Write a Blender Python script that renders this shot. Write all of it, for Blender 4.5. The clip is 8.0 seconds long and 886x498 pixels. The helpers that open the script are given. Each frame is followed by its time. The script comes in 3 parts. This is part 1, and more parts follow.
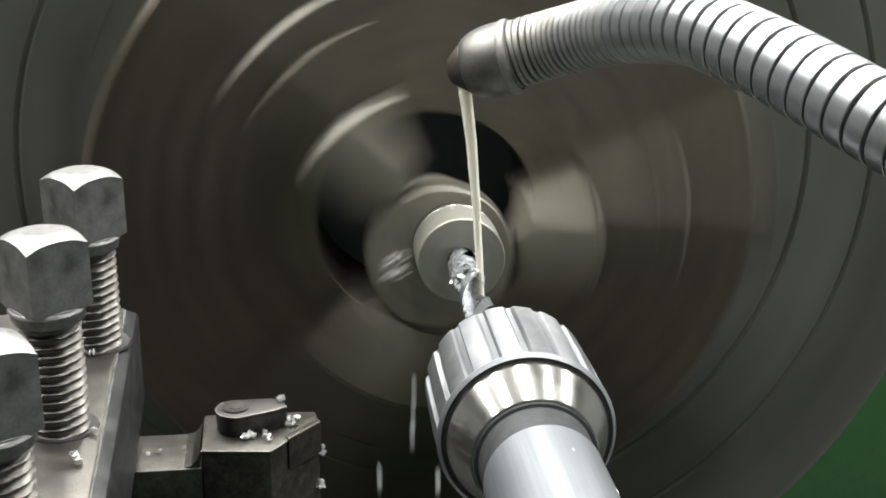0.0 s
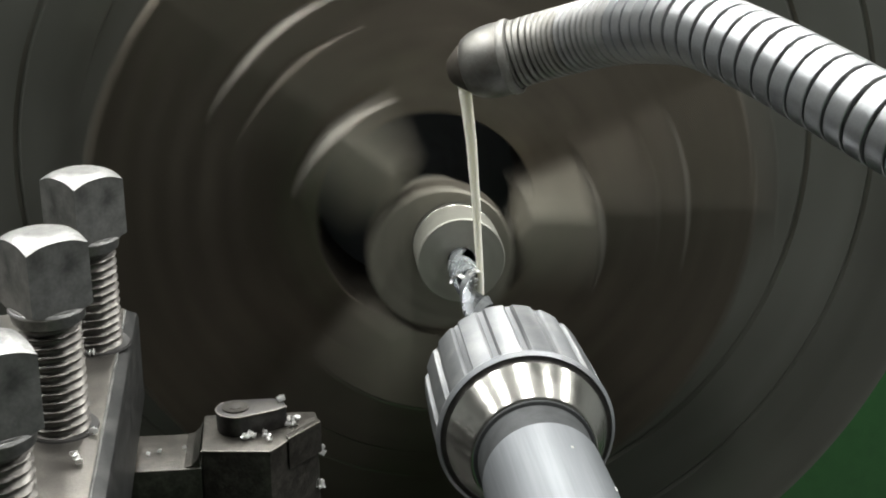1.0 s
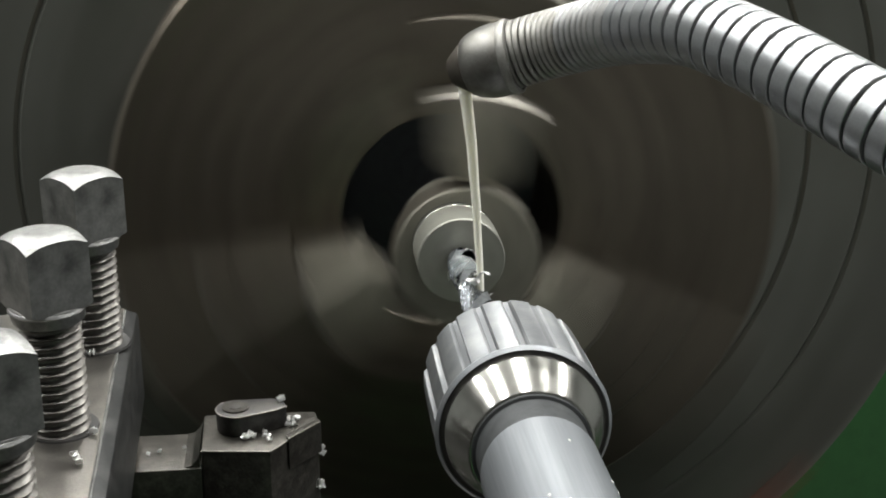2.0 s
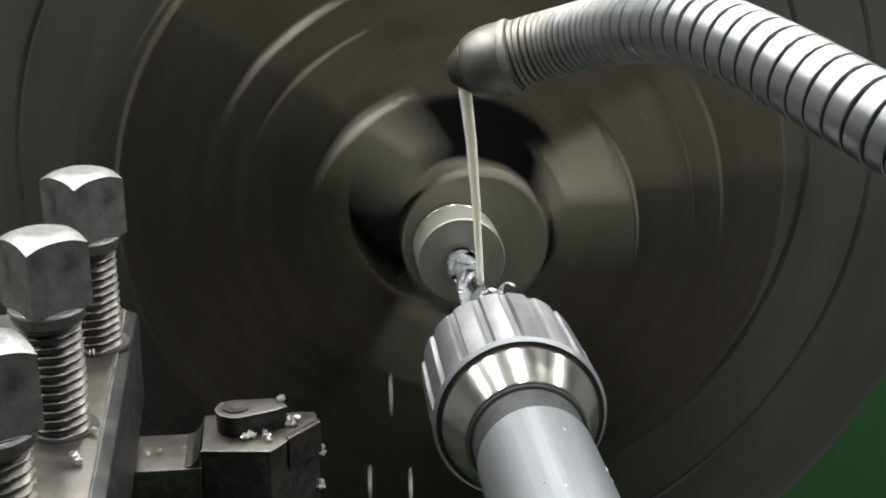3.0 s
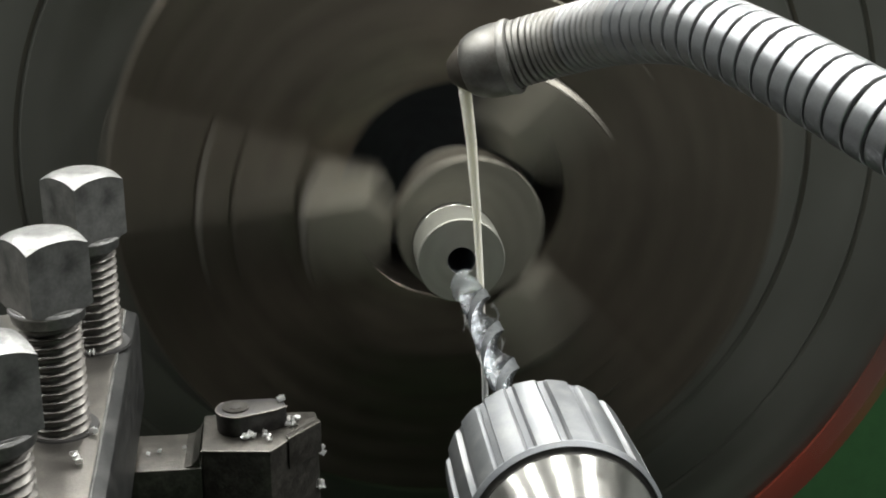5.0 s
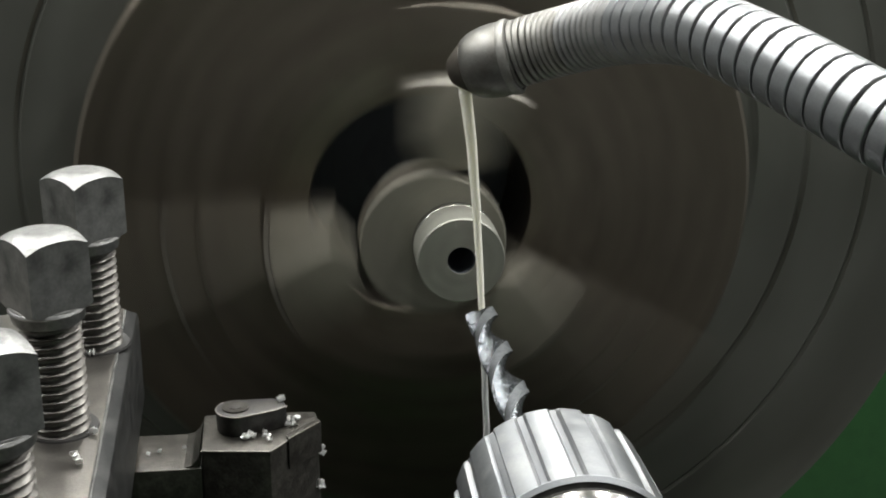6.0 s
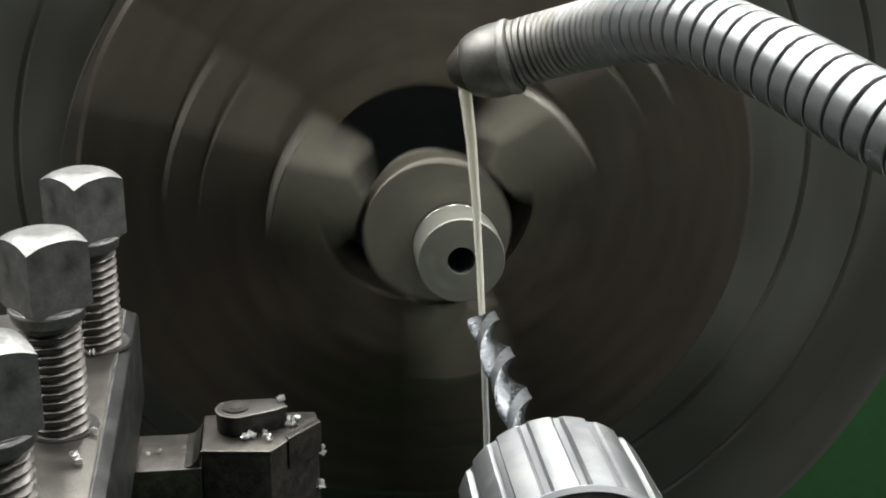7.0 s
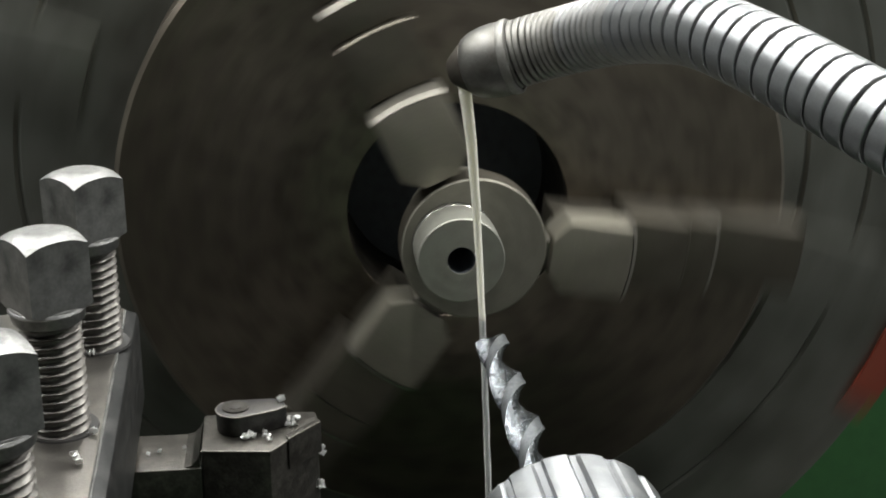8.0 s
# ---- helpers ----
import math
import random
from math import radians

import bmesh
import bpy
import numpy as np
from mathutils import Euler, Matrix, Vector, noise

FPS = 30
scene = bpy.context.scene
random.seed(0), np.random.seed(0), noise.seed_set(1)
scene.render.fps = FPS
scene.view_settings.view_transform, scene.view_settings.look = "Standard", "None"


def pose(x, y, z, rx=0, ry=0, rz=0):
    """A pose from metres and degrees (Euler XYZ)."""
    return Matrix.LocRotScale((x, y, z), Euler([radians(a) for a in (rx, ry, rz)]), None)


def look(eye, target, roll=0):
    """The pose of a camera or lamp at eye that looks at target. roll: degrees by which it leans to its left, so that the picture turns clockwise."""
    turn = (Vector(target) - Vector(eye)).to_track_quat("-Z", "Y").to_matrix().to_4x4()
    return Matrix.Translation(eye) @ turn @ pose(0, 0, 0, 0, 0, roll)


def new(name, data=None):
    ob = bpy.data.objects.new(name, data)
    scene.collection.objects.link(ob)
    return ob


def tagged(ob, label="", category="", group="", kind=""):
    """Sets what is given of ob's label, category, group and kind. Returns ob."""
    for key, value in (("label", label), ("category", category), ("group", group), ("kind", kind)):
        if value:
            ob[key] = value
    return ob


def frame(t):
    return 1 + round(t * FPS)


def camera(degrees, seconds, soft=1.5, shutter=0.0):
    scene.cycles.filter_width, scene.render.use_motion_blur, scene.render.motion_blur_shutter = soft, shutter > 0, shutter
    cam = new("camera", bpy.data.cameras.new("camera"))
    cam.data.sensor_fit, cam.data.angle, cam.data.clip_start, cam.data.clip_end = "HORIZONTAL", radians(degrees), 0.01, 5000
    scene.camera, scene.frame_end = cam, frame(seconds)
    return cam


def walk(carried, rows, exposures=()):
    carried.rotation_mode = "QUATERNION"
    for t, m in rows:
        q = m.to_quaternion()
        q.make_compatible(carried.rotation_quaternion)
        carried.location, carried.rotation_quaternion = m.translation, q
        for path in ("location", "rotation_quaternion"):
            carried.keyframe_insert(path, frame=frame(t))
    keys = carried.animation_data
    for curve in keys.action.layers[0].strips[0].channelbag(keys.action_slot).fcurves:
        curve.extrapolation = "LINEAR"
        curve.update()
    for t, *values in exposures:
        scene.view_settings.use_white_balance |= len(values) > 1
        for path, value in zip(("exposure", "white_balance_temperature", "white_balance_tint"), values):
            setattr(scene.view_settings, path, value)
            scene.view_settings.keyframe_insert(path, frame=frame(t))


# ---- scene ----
cam = camera(36.18, 8.0, soft=1.9, shutter=0.38)
EYE = look((-0.07023, -0.53786, 1.34312), (0.03843, 0.40083, 1.01593))
walk(cam, [(0.0, EYE), (8.0, EYE)], exposures=[(0.0, 0.69), (0.5, 0.64), (0.8, 0.45), (1.0, 0.31), (1.5, 0.21), (4.5, 0.20), (6.0, 0.17), (8.0, 0.15)])

H = 1.15        # height of the spindle axis over the floor
ECC = 0.0095    # throw of the offset chuck

# ---- light ----
world = bpy.data.worlds.new("workshop_air")
scene.world = world
world.use_nodes = True
world.node_tree.nodes["Background"].inputs["Color"].default_value = (0.62, 0.68, 0.70, 1)
world.node_tree.nodes["Background"].inputs["Strength"].default_value = 0.10


def strip_lamp(x, y, z, length, width, watts, tone, ry=0.0):
    data = bpy.data.lights.new("tube_light", "AREA")
    data.shape, data.size, data.size_y = "RECTANGLE", width, length
    data.energy, data.color = watts, tone
    ob = new("tube_light", data)
    ob.matrix_world = pose(x, y, z, 0, ry, 0)
    return ob


COOL = (1.0, 1.0, 0.97)
# two rows of ceiling tubes: one over the headstock, one over the tailstock
for lx, watts in ((-1.5, 13), (-0.75, 15), (0.0, 17), (0.75, 19), (1.5, 19)):
    strip_lamp(lx, 0.85, 2.45, 1.2, 0.08, watts, COOL)
for lx, watts in ((-1.5, 9), (-0.75, 12), (0.0, 14), (0.75, 18), (1.5, 20)):
    strip_lamp(lx, -0.07, 2.55, 1.0, 0.08, watts, COOL)


# ---- materials ----
def material(name, base, metal, rough, grain=0.15, scale=60.0, bump=0.05, spots=None, spot_scale=9.0, spot_amount=0.5,
             stretch=(1, 1, 1), rings=0.0, ring_bump=0.0, turned=0.0, vary=1.0):
    m = bpy.data.materials.new(name)
    m.use_nodes = True
    nt = m.node_tree
    nodes, links = nt.nodes, nt.links
    bsdf = nodes["Principled BSDF"]
    co = nodes.new("ShaderNodeTexCoord")
    mp = nodes.new("ShaderNodeMapping")
    mp.inputs["Scale"].default_value = stretch
    links.new(co.outputs["Object"], mp.inputs["Vector"])
    fine = nodes.new("ShaderNodeTexNoise")
    fine.inputs["Scale"].default_value, fine.inputs["Detail"].default_value = scale * 40, 8
    links.new(mp.outputs["Vector"], fine.inputs["Vector"])
    big = nodes.new("ShaderNodeTexNoise")
    big.inputs["Scale"].default_value, big.inputs["Detail"].default_value = spot_scale * 22, 7
    links.new(mp.outputs["Vector"], big.inputs["Vector"])
    ramp = nodes.new("ShaderNodeValToRGB")
    ramp.color_ramp.elements[0].position, ramp.color_ramp.elements[1].position = 0.42, 0.68
    links.new(big.outputs["Fac"], ramp.inputs["Fac"])
    mix = nodes.new("ShaderNodeMix")
    mix.data_type = "RGBA"
    mix.inputs[6].default_value = (*base, 1)
    mix.inputs[7].default_value = (*(spots or [c * 0.6 for c in base]), 1)
    amt = nodes.new("ShaderNodeMath")
    amt.operation = "MULTIPLY"
    amt.inputs[1].default_value = spot_amount
    links.new(ramp.outputs["Color"], amt.inputs[0])
    links.new(amt.outputs[0], mix.inputs[0])
    hsv = nodes.new("ShaderNodeHueSaturation")
    val = nodes.new("ShaderNodeMapRange")
    val.inputs["To Min"].default_value, val.inputs["To Max"].default_value = 1 - grain * 2, 1 + grain * 2
    links.new(fine.outputs["Fac"], val.inputs["Value"])
    links.new(val.outputs[0], hsv.inputs["Value"])
    links.new(mix.outputs[2], hsv.inputs["Color"])
    links.new(hsv.outputs[0], bsdf.inputs["Base Color"])
    rr = nodes.new("ShaderNodeMapRange")
    rr.inputs["To Min"].default_value, rr.inputs["To Max"].default_value = max(0.02, rough - 0.1 * vary), min(1, rough + 0.12 * vary)
    links.new(big.outputs["Fac"], rr.inputs["Value"])
    links.new(rr.outputs[0], bsdf.inputs["Roughness"])
    bsdf.inputs["Metallic"].default_value = metal
    bm_node = nodes.new("ShaderNodeBump")
    bm_node.inputs["Strength"].default_value, bm_node.inputs["Distance"].default_value = bump, 0.0006
    links.new(fine.outputs["Fac"], bm_node.inputs["Height"])
    out = bm_node
    if turned:      # lathe-turned finish: the grooves run round the Y axis
        tan = nodes.new("ShaderNodeTangent")
        tan.direction_type, tan.axis = "RADIAL", "Y"
        links.new(tan.outputs[0], bsdf.inputs["Tangent"])
        bsdf.inputs["Anisotropic"].default_value, bsdf.inputs["Anisotropic Rotation"].default_value = turned, 0.25
    if rings:
        wave = nodes.new("ShaderNodeTexWave")
        wave.wave_type, wave.rings_direction = "RINGS", "Y"
        wave.inputs["Scale"].default_value, wave.inputs["Distortion"].default_value = rings, 1.5
        wave.inputs["Detail"].default_value, wave.inputs["Detail Scale"].default_value = 3, 2
        links.new(co.outputs["Object"], wave.inputs["Vector"])
        b2 = nodes.new("ShaderNodeBump")
        b2.inputs["Strength"].default_value, b2.inputs["Distance"].default_value = ring_bump, 0.0004
        links.new(wave.outputs["Fac"], b2.inputs["Height"])
        links.new(bm_node.outputs[0], b2.inputs["Normal"])
        out = b2
    links.new(out.outputs[0], bsdf.inputs["Normal"])
    return m


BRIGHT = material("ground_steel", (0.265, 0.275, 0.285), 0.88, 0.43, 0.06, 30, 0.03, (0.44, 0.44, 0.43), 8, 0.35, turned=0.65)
GROOVED = material("darker_flute_steel", (0.205, 0.212, 0.222), 0.85, 0.46, 0.08, 30, 0.04, (0.28, 0.28, 0.275), 8, 0.35, turned=0.5)
SATIN = material("satin_steel", (0.40, 0.418, 0.445), 0.80, 0.38, 0.08, 50, 0.05, (0.38, 0.38, 0.37), 7, 0.5)
CONE = material("turned_cone_steel", (0.36, 0.355, 0.33), 0.93, 0.19, 0.05, 60, 0.03, None, 8, 0.2, (1, 1, 1), 60, 0.12)
TURNED = material("turned_steel", (0.345, 0.345, 0.305), 0.75, 0.42, 0.08, 40, 0.05, (0.25, 0.246, 0.215), 5, 0.5, (1, 1, 1), 55, 0.15)
POLISHED = material("polished_ring_steel", (0.33, 0.33, 0.30), 0.92, 0.22, 0.06, 40, 0.06, (0.24, 0.24, 0.215), 12, 0.6)
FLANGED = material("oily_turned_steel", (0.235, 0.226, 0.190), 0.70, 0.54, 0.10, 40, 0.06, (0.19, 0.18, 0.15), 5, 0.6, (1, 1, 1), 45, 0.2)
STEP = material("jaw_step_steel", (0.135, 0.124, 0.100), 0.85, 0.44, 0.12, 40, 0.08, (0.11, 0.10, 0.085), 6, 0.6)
EDGE = material("lit_worn_jaw_edge_steel", (0.175, 0.167, 0.146), 0.8, 0.44, 0.12, 40, 0.06, (0.24, 0.225, 0.19), 8, 0.6)
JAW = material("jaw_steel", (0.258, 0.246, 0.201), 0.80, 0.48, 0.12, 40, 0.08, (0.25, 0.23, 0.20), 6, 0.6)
DRILL = material("drill_land_steel", (0.30, 0.32, 0.335), 0.88, 0.36, 0.12, 30, 0.12, (0.17, 0.18, 0.19), 14, 0.7)
FLUTE = material("wet_flute_steel", (0.20, 0.215, 0.23), 0.95, 0.24, 0.15, 22, 0.9, (0.07, 0.075, 0.08), 20, 0.9)
THREAD = material("oily_thread_steel", (0.15, 0.143, 0.132), 0.9, 0.44, 0.2, 30, 0.12, (0.08, 0.075, 0.07), 12, 0.8)
CHUCK = material("oiled_chuck_iron", (0.212, 0.186, 0.150), 0.95, 0.36, 0.15, 30, 0.08, (0.09, 0.078, 0.066), 4, 0.75, (1, 1, 1), 22, 0.4)
PLATE_IRON = material("oiled_plate_iron", (0.290, 0.293, 0.266), 0.95, 0.40, 0.15, 30, 0.08, (0.085, 0.082, 0.066), 1.2, 0.8, (1, 1, 1), 14, 0.3)
# blue-grey instead of black: haze over the deep bores is in the colour
BORE = material("hazed_bore_iron", (0.13, 0.148, 0.17), 0.0, 0.8)
DARK = material("blackened_steel", (0.045, 0.043, 0.042), 0.7, 0.45, 0.2, 30, 0.12, (0.10, 0.095, 0.085), 9, 0.5)
# bolt steel twice: shade painted into the sides, light into the tops
BOLT = material("shaded_bolt_steel", (0.215, 0.215, 0.205), 0.8, 0.42, 0.14, 25, 0.12, (0.05, 0.052, 0.05), 5, 0.8)
LIT_WORN = material("lit_worn_bolt_steel", (0.27, 0.27, 0.265), 0.75, 0.42, 0.22, 12, 0.6, (0.17, 0.17, 0.165), 9, 0.8)
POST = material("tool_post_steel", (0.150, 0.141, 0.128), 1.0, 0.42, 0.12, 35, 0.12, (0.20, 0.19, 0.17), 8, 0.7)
SIDE = material("shaded_bevel_steel", (0.032, 0.033, 0.033), 0.85, 0.45, 0.10, 20, 0.03, (0.08, 0.08, 0.077), 8, 0.7)
HOLE_SHADE = material("black_hole_shade", (0.018, 0.017, 0.016), 0.0, 0.6)
HOLDER = material("holder_steel", (0.045, 0.042, 0.037), 0.80, 0.42, 0.22, 25, 0.25, (0.085, 0.08, 0.07), 12, 0.9)
COLLAR = material("shadowed_collar_steel", (0.055, 0.058, 0.06), 0.6, 0.6, 0.08, 30, 0.04)
QUILL = material("quill_steel", (0.238, 0.251, 0.266), 0.75, 0.50, 0.10, 30, 0.05, (0.19, 0.20, 0.215), 7, 0.6, (1, 0.03, 1), turned=0.4)
HOSE = material("galvanised_hose", (0.30, 0.31, 0.322), 0.82, 0.35, 0.08, 30, 0.04, (0.33, 0.335, 0.34), 8, 0.5, vary=0.25)
GRIMY = material("grimy_hose", (0.27, 0.266, 0.250), 0.72, 0.50, 0.12, 30, 0.10, (0.20, 0.19, 0.17), 8, 0.6)
DULL = material("dull_hose", (0.30, 0.302, 0.30), 0.78, 0.42, 0.10, 30, 0.08, (0.25, 0.245, 0.235), 8, 0.6)
NOZZLE = material("nozzle_steel", (0.195, 0.192, 0.180), 0.85, 0.44, 0.12, 30, 0.10, (0.12, 0.11, 0.095), 7, 0.7)
TIP = material("oily_brown_tip", (0.075, 0.066, 0.055), 0.6, 0.45, 0.15, 30, 0.1)
GREEN = material("green_machine_paint", (0.038, 0.135, 0.042), 0.0, 0.45, 0.1, 20, 0.08, (0.03, 0.11, 0.035), 4, 0.5)
RED = material("red_paint", (0.20, 0.045, 0.025), 0.0, 0.5, 0.15, 20, 0.1, (0.25, 0.03, 0.02), 6, 0.6)
CHIP = material("bright_swarf", (0.85, 0.85, 0.84), 0.65, 0.28, 0.05, 30, 0.1)
WALL = material("workshop_wall_paint", (0.37, 0.385, 0.38), 0.0, 0.8, 0.06, 2, 0.05, None, 0.3, 0.4)
FLOOR = material("workshop_concrete", (0.06, 0.06, 0.057), 0.0, 0.7, 0.12, 3, 0.1, None, 0.4, 0.5)


def liquid(name, colour, rough, alpha_mix, milk=0.0, ripple=0.3):
    m = bpy.data.materials.new(name)
    m.use_nodes = True
    nt = m.node_tree
    b = nt.nodes["Principled BSDF"]
    b.inputs["Base Color"].default_value = (*colour, 1)
    b.inputs["Roughness"].default_value = rough
    b.inputs["IOR"].default_value = 1.33
    b.inputs["Transmission Weight"].default_value = alpha_mix
    b.inputs["Subsurface Weight"].default_value = milk
    b.inputs["Subsurface Radius"].default_value = (0.006, 0.006, 0.0055)
    b.inputs["Subsurface Scale"].default_value = 1.0
    n = nt.nodes.new("ShaderNodeTexNoise")
    n.inputs["Scale"].default_value = 160
    bp = nt.nodes.new("ShaderNodeBump")
    bp.inputs["Strength"].default_value, bp.inputs["Distance"].default_value = ripple, 0.0006
    nt.links.new(n.outputs["Fac"], bp.inputs["Height"])
    nt.links.new(bp.outputs[0], b.inputs["Normal"])
    return m


FILM = liquid("thin_coolant_film", (0.78, 0.83, 0.85), 0.06, 0.88)
COOLANT = liquid("milky_coolant", (0.66, 0.65, 0.585), 0.6, 0.0, 1.0, 0.1)
THIN = liquid("thin_milky_coolant", (0.80, 0.82, 0.80), 0.3, 0.55, 0.0, 0.15)


# ---- mesh helpers ----
def link_mesh(name, bm, mat, parent=None, label="", smooth=35):
    bmesh.ops.recalc_face_normals(bm, faces=bm.faces)
    me = bpy.data.meshes.new(name)
    bm.to_mesh(me)
    bm.free()
    me.materials.append(mat)
    if smooth:
        me.shade_smooth()
        me.set_sharp_from_angle(angle=radians(smooth))
    ob = new(name, me)
    if parent:
        ob.parent = parent
    if label:
        tagged(ob, label)
    return ob


part = link_mesh


def thing(name, label, category, group="", at=(0, 0, 0)):
    ob = new(name)
    ob.location = at
    return tagged(ob, label, category, group)


def box(x0, x1, y0, y1, z0, z1, bevel=0.0005, m=None, bm=None):
    bm = bm or bmesh.new()
    r = bmesh.ops.create_cube(bm, size=1)
    vs = r["verts"]
    for v in vs:
        v.co = Vector(((x0 + x1) / 2 + v.co.x * (x1 - x0), (y0 + y1) / 2 + v.co.y * (y1 - y0), (z0 + z1) / 2 + v.co.z * (z1 - z0)))
    if bevel:
        es = list({e for v in vs for e in v.link_edges})
        r = bmesh.ops.bevel(bm, geom=es, offset=bevel, segments=2, affect="EDGES", profile=0.6)
    if m is not None:
        bmesh.ops.transform(bm, matrix=m, verts=bm.verts)
    return bm


def prism(outline, y0, y1, bevel=0.0006, axis="Y"):
    """An outline of (x, z) pairs pushed from y0 to y1, or of (x, y) pairs from z0 to z1."""
    bm = bmesh.new()
    near = [bm.verts.new((a, y0, b) if axis == "Y" else (a, b, y0)) for a, b in outline]
    far = [bm.verts.new((a, y1, b) if axis == "Y" else (a, b, y1)) for a, b in outline]
    n = len(outline)
    bm.faces.new(near)
    bm.faces.new(far)
    for i in range(n):
        bm.faces.new((near[i], near[(i + 1) % n], far[(i + 1) % n], far[i]))
    bmesh.ops.recalc_face_normals(bm, faces=bm.faces)
    if bevel:
        es = [e for e in bm.edges if e.calc_face_angle(0) > 0.5]
        bmesh.ops.bevel(bm, geom=es, offset=bevel, segments=2, affect="EDGES", profile=0.6)
    return bm


def revolve(profile, steps=96, closed=True):
    """A ring of (radius, y) pairs turned round the Y axis."""
    bm = bmesh.new()
    rows = []
    for i in range(steps):
        a = 2 * math.pi * i / steps
        rows.append([bm.verts.new((r * math.cos(a), y, r * math.sin(a))) if r > 1e-6 else None for r, y in profile])
    tips = {}
    for j, (r, y) in enumerate(profile):
        if r <= 1e-6:
            tips[j] = bm.verts.new((0, y, 0))
    n = len(profile)
    for i in range(steps):
        p, q = rows[i], rows[(i + 1) % steps]
        for j in range(n if closed else n - 1):
            k = (j + 1) % n
            vs = [p[j] or tips[j], p[k] or tips[k], q[k] or tips[k], q[j] or tips[j]]
            vs = list(dict.fromkeys(vs))
            if len(vs) >= 3:
                bm.faces.new(vs)
    return bm


def tube(points, radii, steps=24, caps=True):
    """A round tube along points with a radius at each."""
    bm = bmesh.new()
    pts = [Vector(p) for p in points]
    rings = []
    up = Vector((0, 0, 1))
    for i, p in enumerate(pts):
        d = (pts[min(i + 1, len(pts) - 1)] - pts[max(i - 1, 0)]).normalized()
        side = d.cross(up if abs(d.z) < 0.95 else Vector((0, 1, 0))).normalized()
        top = side.cross(d)
        rings.append([bm.verts.new(p + (side * math.cos(a) + top * math.sin(a)) * radii[i])
                      for a in (2 * math.pi * k / steps for k in range(steps))])
    for a, b in zip(rings, rings[1:]):
        for k in range(steps):
            bm.faces.new((a[k], a[(k + 1) % steps], b[(k + 1) % steps], b[k]))
    if caps:
        bm.faces.new(rings[0])
        bm.faces.new(rings[-1])
    return bm


def smooth_path(points, count):
    """A glide through control points (Catmull-Rom), evenly counted."""
    p = [Vector(a) for a in points]
    p = [p[0] * 2 - p[1]] + p + [p[-1] * 2 - p[-2]]
    out = []
    segs = len(p) - 3
    for i in range(count):
        u = i / (count - 1) * segs
        k = min(int(u), segs - 1)
        s = u - k
        a, b, c, d = p[k:k + 4]
        out.append(0.5 * ((2 * b) + (c - a) * s + (2 * a - 5 * b + 4 * c - d) * s * s + (3 * b - a - 3 * c + d) * s ** 3))
    return out


def sector(r0, r1, a0, a1, y0, y1, steps=24, bevel=0.0006):
    pts = [(r1 * math.cos(a0 + (a1 - a0) * i / steps), -r1 * math.sin(a0 + (a1 - a0) * i / steps)) for i in range(steps + 1)]
    pts += [(r0 * math.cos(a1 + (a0 - a1) * i / steps), -r0 * math.sin(a1 + (a0 - a1) * i / steps)) for i in range(steps + 1)]
    return prism(pts, y0, y1, bevel)


# ---- the shop around ----
def shop():
    bm = box(-3, 3, -3, 3, -0.1, 0.0, 0)
    tagged(part("floor", bm, FLOOR), "grey concrete workshop floor", "floor", kind="structure")
    for name, dims in (("wall_north", (-3.1, 3.1, 3.0, 3.1, 0, 3.2)), ("wall_south", (-3.1, 3.1, -3.1, -3.0, 0, 3.2)),
                       ("wall_west", (-3.1, -3.0, -3, 3, 0, 3.2)), ("wall_east", (3.0, 3.1, -3, 3, 0, 3.2))):
        tagged(part(name, box(*dims, 0), WALL), "plain painted workshop wall", "wall", kind="structure")
    tagged(part("ceiling", box(-3.1, 3.1, -3.1, 3.1, 3.2, 3.3, 0), WALL), "plain workshop ceiling", "ceiling", kind="structure")


# ---- the headstock ----
def headstock():
    t = thing("lathe_headstock", "green painted lathe headstock behind the chuck", "headstock", at=(0, 0, 0))
    part("housing", box(-0.48, 0.48, 0.30, 0.95, 0.62, H + 0.36, 0.02), GREEN, t)
    bm = revolve([(0.05, 0.205), (0.085, 0.205), (0.09, 0.21), (0.09, 0.30), (0.05, 0.30)], 64)
    bmesh.ops.translate(bm, vec=(0, 0, H), verts=bm.verts)
    part("spindle_nose", bm, DARK, t)
    b = thing("lathe_bed", "green painted lathe bed under the chuck", "lathe bed")
    part("bed_body", box(-0.30, 0.30, -1.6, 0.95, 0.0, 0.62, 0.01), GREEN, b)
    for x in (-0.2, 0.2):
        part("guideway", box(x - 0.05, x + 0.05, -1.6, 0.3, 0.62, 0.66, 0.004), DARK, b)


def tailstock():
    t = thing("tailstock", "green painted cast tailstock holding the quill", "tailstock")
    bm = prism([(-0.11, 0.661), (0.11, 0.661), (0.10, 0.74), (0.065, 0.98), (0.065, 1.19), (0.035, 1.225), (-0.035, 1.225), (-0.065, 1.19), (-0.065, 0.98), (-0.10, 0.74)], -0.98, -0.60, 0.006)
    part("housing", bm, GREEN, t)
    bm = revolve([(0.0186, -0.598), (0.034, -0.598), (0.036, -0.594), (0.034, -0.586), (0.0186, -0.586)], 64)
    bmesh.ops.translate(bm, vec=(0, 0, H), verts=bm.verts)
    part("quill_seal", bm, DARK, t, "dark ring round the quill")


# ---- the turning parts: each has its origin on the spindle axis ----
JAW_AT = (-14, 104, 224)


